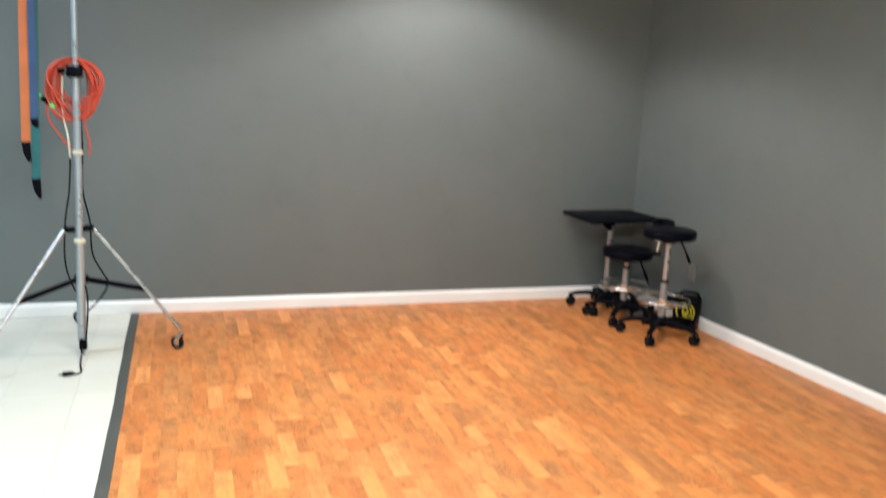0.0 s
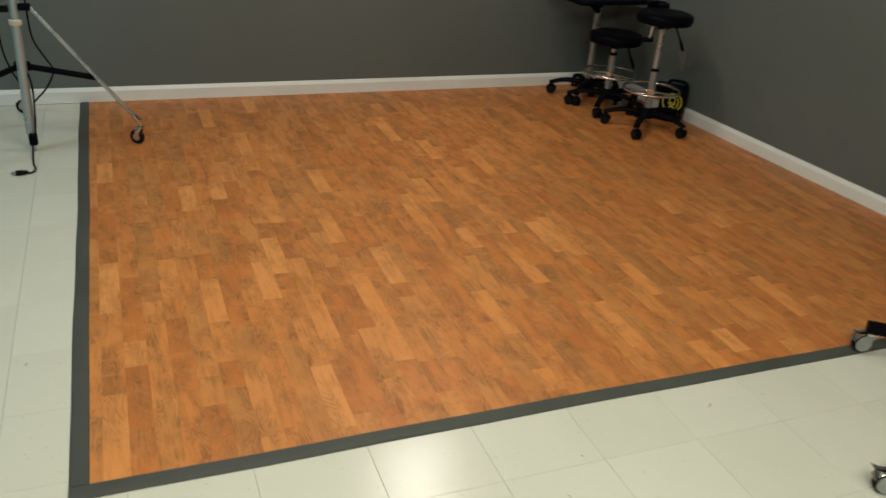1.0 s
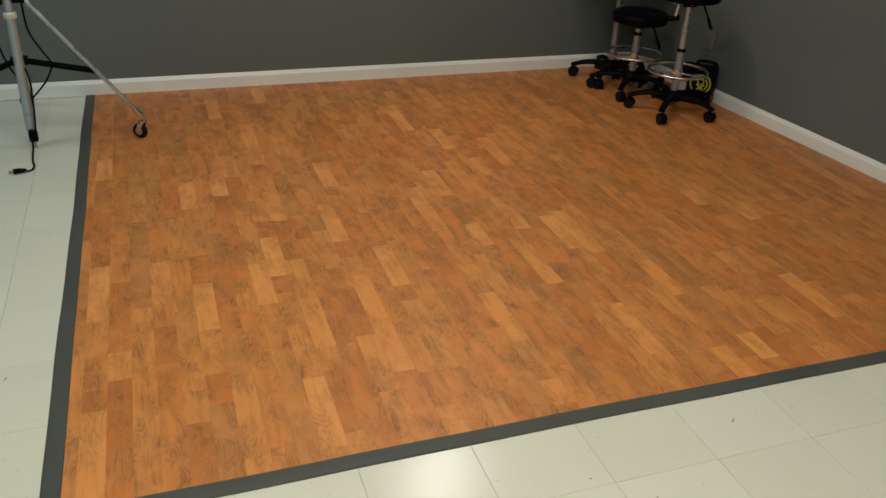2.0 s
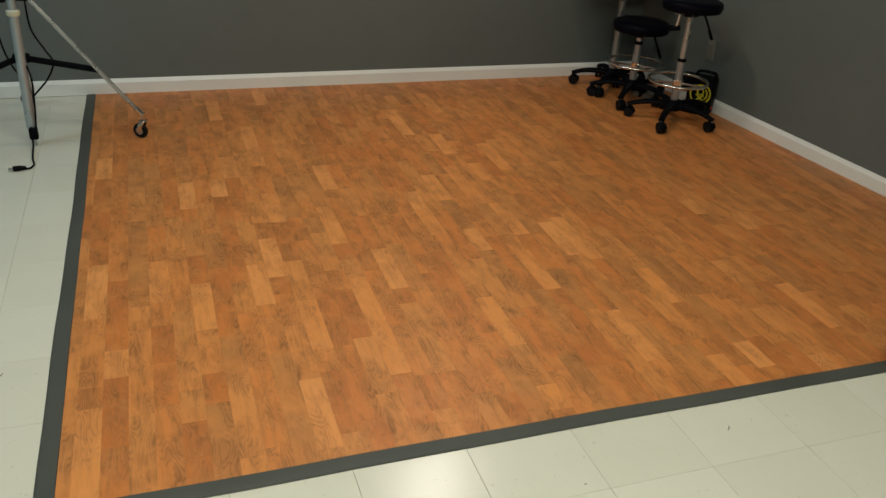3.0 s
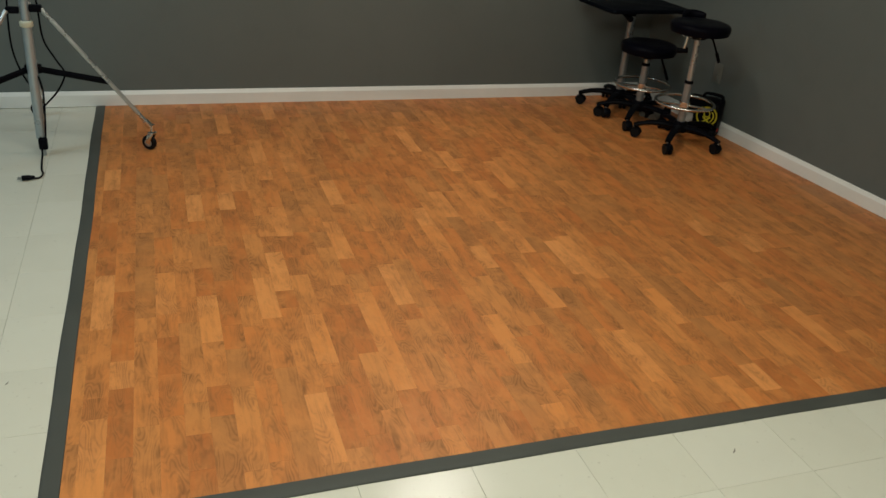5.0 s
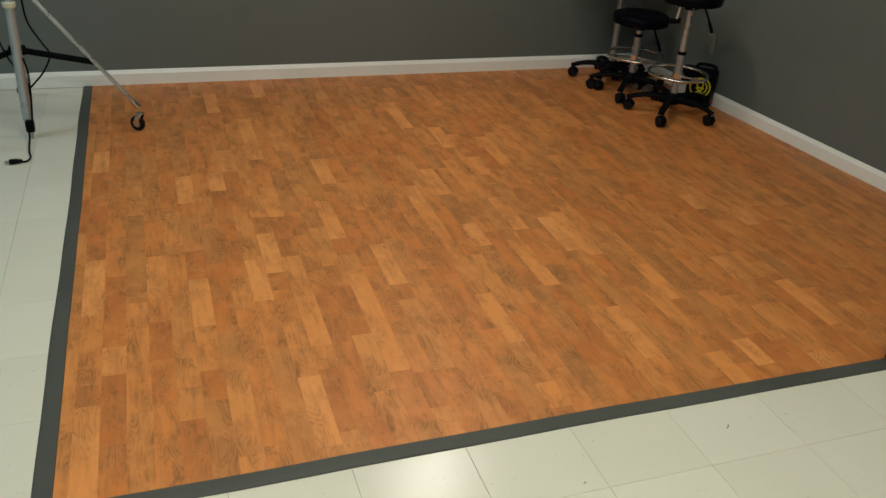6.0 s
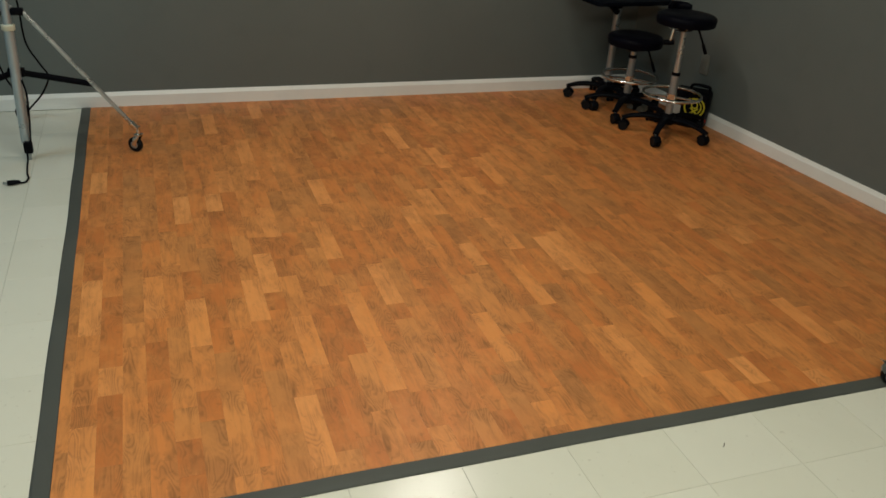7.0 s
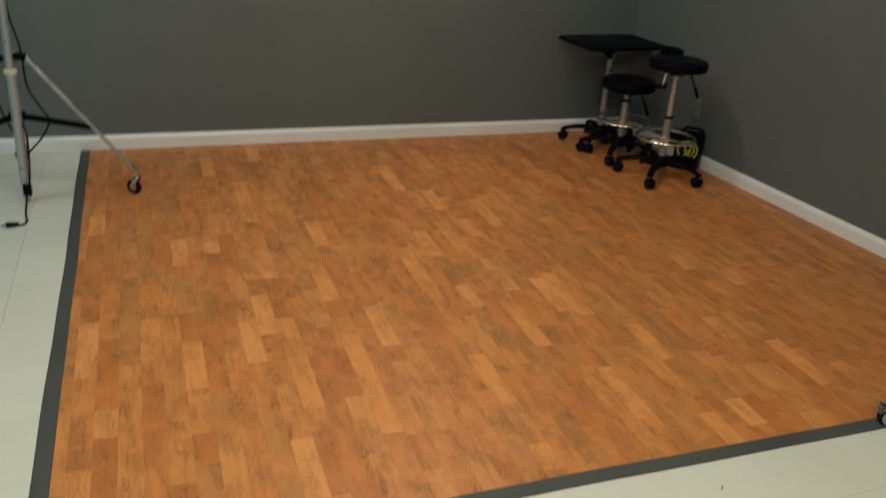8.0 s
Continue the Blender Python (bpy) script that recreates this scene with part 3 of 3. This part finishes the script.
def black_cable():
    t = thing("power_cable", Matrix.Translation(STAND), "thin black power cable wound down the stand to the floor", "cable")
    runs = [
        [(0.030, 0.025, 1.36), (0.034, 0.03, 1.10), (0.028, 0.03, 0.86), (0.055, 0.03, 0.70), (0.062, 0.03, 0.53), (0.105, 0.03, 0.43), (0.132, 0.03, 0.37), (0.095, 0.04, 0.29), (0.03, 0.03, 0.22)],
        [(-0.022, 0.02, 1.02), (-0.034, 0.02, 0.85), (-0.058, 0.02, 0.70), (-0.066, 0.01, 0.50), (-0.036, 0.02, 0.36), (0.018, 0.03, 0.27)],
        [(0.026, -0.01, 0.37), (0.036, -0.012, 0.30), (0.030, -0.016, 0.18), (0.020, -0.024, 0.08)],
        [(0.0, -0.027, 0.09), (0.002, -0.06, 0.020), (0.004, -0.13, 0.006), (0.012, -0.22, 0.006), (0.022, -0.275, 0.006), (0.012, -0.318, 0.006), (-0.012, -0.328, 0.008)],
    ]
    for r in runs:
        part("cable_run", sweep(smooth_path(r, 8), 0.0042, 8), BLACK, t)
    part("connector", box((-0.012, -0.040, 0.030), (0.026, -0.006, 0.085), 0.007, 2), BLACK, t)
    part("connector_tip", rod((0.008, -0.03, 0.001), (0.008, -0.026, 0.032), 0.008, 12), STEEL, t)
    plug = part("plug", sweep([(-0.004, -0.327, 0.012), (-0.030, -0.330, 0.013), (-0.056, -0.334, 0.013)], [(0.007, 0.007), (0.013, 0.011), (0.014, 0.011)], 12), BLACK, t)
    for s in (-1, 1):
        part("prong", box((-0.073, -0.335 + s * 0.006 - 0.001, 0.010), (-0.054, -0.335 + s * 0.006 + 0.001, 0.016)), STEEL, plug, smooth=False)
    return t


black_cable()


def strap(x, y, low, width, mat, tip, label, lean):
    """Flat webbing strap hung over the arm, with a black end fitting."""
    t = thing("hanging_strap", Matrix.Translation((x, y, 0)), label, "strap", "straps hung on the stand")
    top = 2.314
    n = 14
    front = [(lean * (1 - i / n), -0.014 + 0.003 * math.sin(i), low + (top - low) * i / n) for i in range(n + 1)]
    back = [(0, 0.0, 2.321), (0, 0.014, 2.314), (0, 0.016, 2.24)]
    bm = sweep(front + back, (0.002, width / 2), 8)
    part("webbing", bm, mat, t)
    part("end_fitting", sweep([(lean, -0.014, low + 0.012), (lean + 0.004, -0.014, low - tip * 0.5), (lean + 0.014, -0.014, low - tip)], [(0.007, width * 0.52), (0.007, width * 0.42), (0.004, width * 0.18)], 8), BLACK, t, "black end fitting")
    return t


strap(-0.378, 2.49, 1.085, 0.040, ORANGE, 0.085, "wide orange webbing strap hanging from the stand", -0.034)
strap(-0.332, 2.49, 0.905, 0.040, TEAL, 0.085, "long teal webbing strap hanging from the stand", -0.042)
strap(-0.346, 2.482, 1.20, 0.034, BLUE, 0.03, "dark blue webbing strap hanging from the stand", -0.022)


# ---- low rolling frame at the mat's edge ----
def brake_caster(parent, x, y, turn, floor_z):
    c = part("caster", lathe([(0.010, 0.070), (0.010, 0.082)], 12), CHROME, parent, "grey caster in a chrome housing")
    c.matrix_basis = pose(x, y, floor_z, 0, 0, turn)
    m = pose(0.024, 0, 0.034, 90)
    part("tyre", lathe([(0.018, -0.011), (0.030, -0.011), (0.034, -0.007), (0.034, 0.007), (0.030, 0.011), (0.018, 0.011)], 26, m=m), RUBBER, c)
    part("wheel_disc", lathe([(0.006, -0.014), (0.022, -0.013), (0.022, 0.013), (0.006, 0.014)], 22, m=m), GREYMETAL, c)
    for s in (-1, 1):
        fork = lathe([(0.010, -0.0015), (0.028, -0.0015), (0.029, 0.0), (0.028, 0.0015), (0.010, 0.0015)], 24, m=pose(0.024, s * 0.0165, 0.036, 90))
        sweep([(0.018, s * 0.0165, 0.044), (0.004, s * 0.0165, 0.070)], (0.0015, 0.017), 8, fork)
        part("fork", fork, GREYMETAL, c)
    hood = [(0.024 + 0.037 * math.cos(radians(q)), 0, 0.036 + 0.037 * math.sin(radians(q))) for q in range(15, 125, 12)]
    part("hood", sweep(hood, (0.017, 0.002), 8), CHROME, c)
    part("fork_crown", lathe([(0.020, 0.066), (0.024, 0.069), (0.024, 0.076), (0.018, 0.080)], 20), CHROME, c)
    part("brake_lever", sweep([(0.02, 0, 0.074), (0.050, 0, 0.076), (0.072, 0, 0.084)], (0.013, 0.0025), 8), CHROME, c)
    return c


def dolly():
    d = Vector((0.79, -0.61, 0))
    a, b = Vector((2.522, 0.002, 0)), Vector((2.040, -0.562, 0))
    t = thing("equipment_dolly", Matrix.Translation((a + b) / 2), "low black steel equipment dolly on chrome brake casters", "dolly")
    mid = (a + b) / 2
    for p, z in ((a, 0.005), (b, 0.0)):
        q = p - mid
        part("side_tube", box((-0.02, -0.019, 0.0), (0.62, 0.019, 0.036), 0.004), BLACK, t).matrix_basis = pose(q.x, q.y, 0.080, 0, 0, math.degrees(math.atan2(d.y, d.x)))
        brake_caster(t, q.x, q.y, 163 if z else 156, z)
        e = q + d * 0.60
        brake_caster(t, e.x, e.y, 20, 0.0)
    u, v = a - mid + d * 0.3, b - mid + d * 0.3
    part("cross_tube", rod(u + Vector((0, 0, 0.098)), v + Vector((0, 0, 0.098)), 0.016, 14), BLACK, t)


dolly()

# crumbs of dirt on the tiles
def crumb(x, y, turn, size):
    bm = sweep([(0, 0, 0.0006), (0.006, 0.003, 0.0016), (0.010, 0.010, 0.0006)], 0.0011, 6)
    o = link("crumb", bm, GRIT, None, smooth=True)
    o.matrix_basis = pose(x, y, 0.0003, 0, 0, turn) @ Matrix.Diagonal((size, size, 1, 1))
    return tagged(o, "tiny grey crumb of dirt on the cream tile", "debris", "crumbs on the tiles")


for x, y, turn, size in ((1.785, -0.112, 0, 1.3), (1.19, -0.33, 70, 0.5), (1.43, -0.30, 200, 0.5), (1.30, -0.20, 130, 0.5), (-0.13, 0.62, 20, 1.0), (-0.36, 0.30, 90, 0.8), (2.3, -0.42, 40, 0.8)):
    crumb(x, y, turn, size)


# ---- wood-look mat, its border, and the tiles ----
MAT_TOP = 0.005
BORDER = 0.048
mat_floor = bmesh.new()
corners = [(BORDER - 0.002, 0.05), (right_x(0.05) - 0.002, 0.05), (right_x(BACK) - 0.002, BACK - 0.002), (BORDER - 0.002, BACK - 0.002)]
lower, upper = [mat_floor.verts.new((x, y, 0.0005)) for x, y in corners], [mat_floor.verts.new((x, y, 0.0036)) for x, y in corners]
mat_floor.faces.new(upper)
mat_floor.faces.new(list(reversed(lower)))
for i in range(4):
    j = (i + 1) % 4
    mat_floor.faces.new((lower[i], lower[j], upper[j], upper[i]))
wood = tagged(link("wood_floor", mat_floor, BACKING), "warm oak-look strip flooring laid over the tiles", "wood floor", kind="structure")


def border(length, bm=None):
    """Rounded flat strip along x from 0 to length, y from 0 to its width."""
    bm = bmesh.new()
    outline = [(0, 0), (0.0005, 0.0022), (0.004, 0.0054), (0.010, 0.0066), (BORDER - 0.006, 0.0068), (BORDER - 0.001, 0.0062), (BORDER + 0.001, 0.0030)]
    n = max(2, int(length / 0.15))
    rings = []
    for i in range(n + 1):
        x = length * i / n
        dy = 0.0022 * math.sin(x * 3.1 + length) + 0.0012 * math.sin(x * 9.7)
        rings.append([bm.verts.new((x, y + dy, z)) for y, z in outline])
    for p, q in zip(rings, rings[1:]):
        for k in range(len(outline)):
            j = (k + 1) % len(outline)
            bm.faces.new((p[k], p[j], q[j], q[k]))
    bm.faces.new(rings[0])
    bm.faces.new(list(reversed(rings[-1])))
    return bm


f1 = tagged(link("edge_trim_front", border(right_x(0) + 0.0), EDGE, None, smooth=True), "dark grey rubber edging strip along the wooden floor", "edge trim", kind="structure")
f1.matrix_basis = pose(0.0, 0.0, 0.0005)
f2 = tagged(link("edge_trim_left", border(BACK - 0.014 - BORDER), EDGE, None, smooth=True), "dark grey rubber edging strip along the wooden floor", "edge trim", kind="structure")
f2.matrix_basis = pose(0.0, BACK - 0.014, 0.0005, 0, 0, -90)

PITCH, FIRST = 0.066, 0.080
# pale strips: row, from, to
KNOWN = {0: [(0.055, 0.403), (1.99, 2.23)], 5: [(0.72, 1.014), (1.62, 1.89)], 7: [(1.716, 1.90)], 8: [(0.826, 1.107), (1.905, 2.156), (2.67, 2.99)],
         9: [(0.088, 0.393), (1.00, 1.298)], 10: [(0.532, 0.825), (1.43, 1.716), (2.02, 2.235), (2.26, 2.565)], 12: [(2.10, 2.40), (2.88, 3.14)],
         13: [(0.354, 0.646), (1.20, 1.538)], 14: [(0.06, 0.168), (1.70, 1.98)], 15: [(0.83, 1.13)], 19: [(0.084, 0.20), (0.41, 0.707), (1.436, 1.614)], 21: [(1.03, 1.22)],
         22: [(2.298, 2.70)], 23: [(0.705, 1.003), (1.434, 1.86)], 24: [(1.128, 1.428), (2.01, 2.29)], 25: [(0.231, 0.528), (1.67, 1.88)], 26: [(2.61, 2.96)],
         27: [(0.876, 1.246), (1.77, 2.12)], 28: [(0.064, 0.211)], 29: [(0.52, 0.77)], 34: [(0.58, 0.76)], 37: [(1.145, 1.30)], 39: [(0.967, 1.12)], 40: [(0.988, 1.134)]}
rng = random.Random(11)
cache = {}


def strip_mesh(width, length, mat):
    key = (round(width, 4), round(length, 3), mat.name)
    if key not in cache:
        bm = bmesh.new()
        x, y, g = key[0] / 2 - 0.00004, key[1] / 2 - 0.00004, 0.0002
        rings = []
        for inset, z in ((0, -0.003), (0, -0.0002), (g, 0)):
            rings.append([bm.verts.new((sx * (x - inset), sy * (y - inset), z)) for sx, sy in ((-1, -1), (1, -1), (1, 1), (-1, 1))])
        for a, b in zip(rings, rings[1:]):
            for i in range(4):
                j = (i + 1) % 4
                bm.faces.new((a[i], a[j], b[j], b[i]))
        bm.faces.new(rings[-1])
        me = bpy.data.meshes.new("strip")
        bm.to_mesh(me)
        bm.free()
        me.materials.append(mat)
        cache[key] = me
    return cache[key]


rest = {False: ([], []), True: ([], [])}
made = 0
row = -1
while True:
    x0 = FIRST + row * PITCH
    x1 = x0 + PITCH
    x0 = max(x0, BORDER)
    if x0 > right_x(0.0) - 0.01:
        break
    end = BACK - 0.003
    if x1 > right_x(BACK):
        end = min(end, BACK - (x0 - CORNER.x) / 0.083 - 0.02) if x0 > CORNER.x else end
    spans = []
    y = 0.046
    fixed = sorted(KNOWN.get(row, []))
    first = True
    while y < end - 0.02:
        nxt = fixed[0] if fixed else None
        if nxt and nxt[0] - y < 0.03:
            spans.append((y, nxt[1], True))
            y = nxt[1]
            fixed.pop(0)
            continue
        length = rng.choice((0.14, 0.20, 0.28, 0.29, 0.30, 0.36, 0.42))
        if first:
            length *= rng.uniform(0.3, 1.0)
            first = False
        top = y + length
        if nxt and top > nxt[0] - 0.10:
            top = nxt[0]
        if end - top < 0.05:
            top = end
        top = min(top, end)
        spans.append((y, top, False))
        y = top
    for ya, yb, pale in spans:
        cy, length, width = (ya + yb) / 2, yb - ya, min(x1, right_x(ya)) - x0
        if cy < 1.78 and made < 300 and width > 0.01:
            ob = new("plank", strip_mesh(width, length, OAK_PALE if pale or rng.random() < 0.04 else OAK))
            ob.matrix_basis = pose((x0 + x0 + width) / 2, cy, MAT_TOP)
            ob.parent = wood
            made += 1
        elif width > 0.01:
            rest_v, rest_f = rest[pale]
            s = len(rest_v)
            xa, xb, g = x0 + 0.00004, x0 + width - 0.00004, 0.0002
            for i, z in ((0, MAT_TOP - 0.003), (0, MAT_TOP - 0.0002), (g, MAT_TOP)):
                rest_v += [(xa + i, ya + 0.00004 + i, z), (xb - i, ya + 0.00004 + i, z), (xb - i, yb - 0.00004 - i, z), (xa + i, yb - 0.00004 - i, z)]
            for lv in (0, 4):
                rest_f += [(s + lv + i, s + lv + (i + 1) % 4, s + lv + 4 + (i + 1) % 4, s + lv + 4 + i) for i in range(4)]
            rest_f.append((s + 8, s + 9, s + 10, s + 11))
    row += 1
for pale, name, mat in ((False, "far_planks", OAK_REST), (True, "far_pale_planks", OAK_PALE_REST)):
    me = bpy.data.meshes.new(name)
    me.from_pydata(rest[pale][0], [], rest[pale][1])
    me.materials.append(mat)
    far = new(name, me)
    far.parent = wood
    far["kind"] = "stuff"

# vinyl tiles
TILE_SIZE, TX, TY = 0.3048, 0.4385, -0.2285
tile_v, tile_f = [], []
bm = bmesh.new()
h = TILE_SIZE / 2 - 0.00045
rings = [[bm.verts.new((sx * (h - i), sy * (h - i), z)) for sx, sy in ((-1, -1), (1, -1), (1, 1), (-1, 1))] for i, z in ((0, -0.003), (0, -0.0004), (0.0005, 0))]
for a, b in zip(rings, rings[1:]):
    for i in range(4):
        bm.faces.new((a[i], a[(i + 1) % 4], b[(i + 1) % 4], b[i]))
bm.faces.new(rings[-1])
tile_mesh = bpy.data.meshes.new("tile")
bm.to_mesh(tile_mesh)
bm.free()
tile_mesh.materials.append(TILE)
for i in range(-12, 13):
    for j in range(-11, 12):
        cx, cy = TX + (i + 0.5) * TILE_SIZE, TY + (j + 0.5) * TILE_SIZE
        if cx < LEFT - 0.1 or cy < FRONT - 0.1 or cx > right_x(cy) + 0.14 or cy > BACK + 0.14:
            continue
        if cx > 0.20 and cy > 0.20:
            continue
        x_hi = min(cx + h, right_x(cy - h) + 0.10)
        y_hi = min(cy + h, BACK + 0.10)
        near = -1.1 < cx < 3.3 and cy > -1.5 and y_hi == cy + h and x_hi == cx + h
        if near:
            ob = new("tile", tile_mesh)
            ob.matrix_basis = pose(cx, cy, rng.uniform(-0.0002, 0.0002), 0, 0, 0)
            ob.parent = floor
        else:
            s = len(tile_v)
            tile_v += [(cx - h, cy - h, 0), (x_hi, cy - h, 0), (x_hi, y_hi, 0), (cx - h, y_hi, 0)]
            tile_f.append((s, s + 1, s + 2, s + 3))
me = bpy.data.meshes.new("far_tiles")
me.from_pydata(tile_v, [], tile_f)
me.materials.append(TILE_REST)
far = new("far_tiles", me)
far.parent = floor
far["kind"] = "stuff"
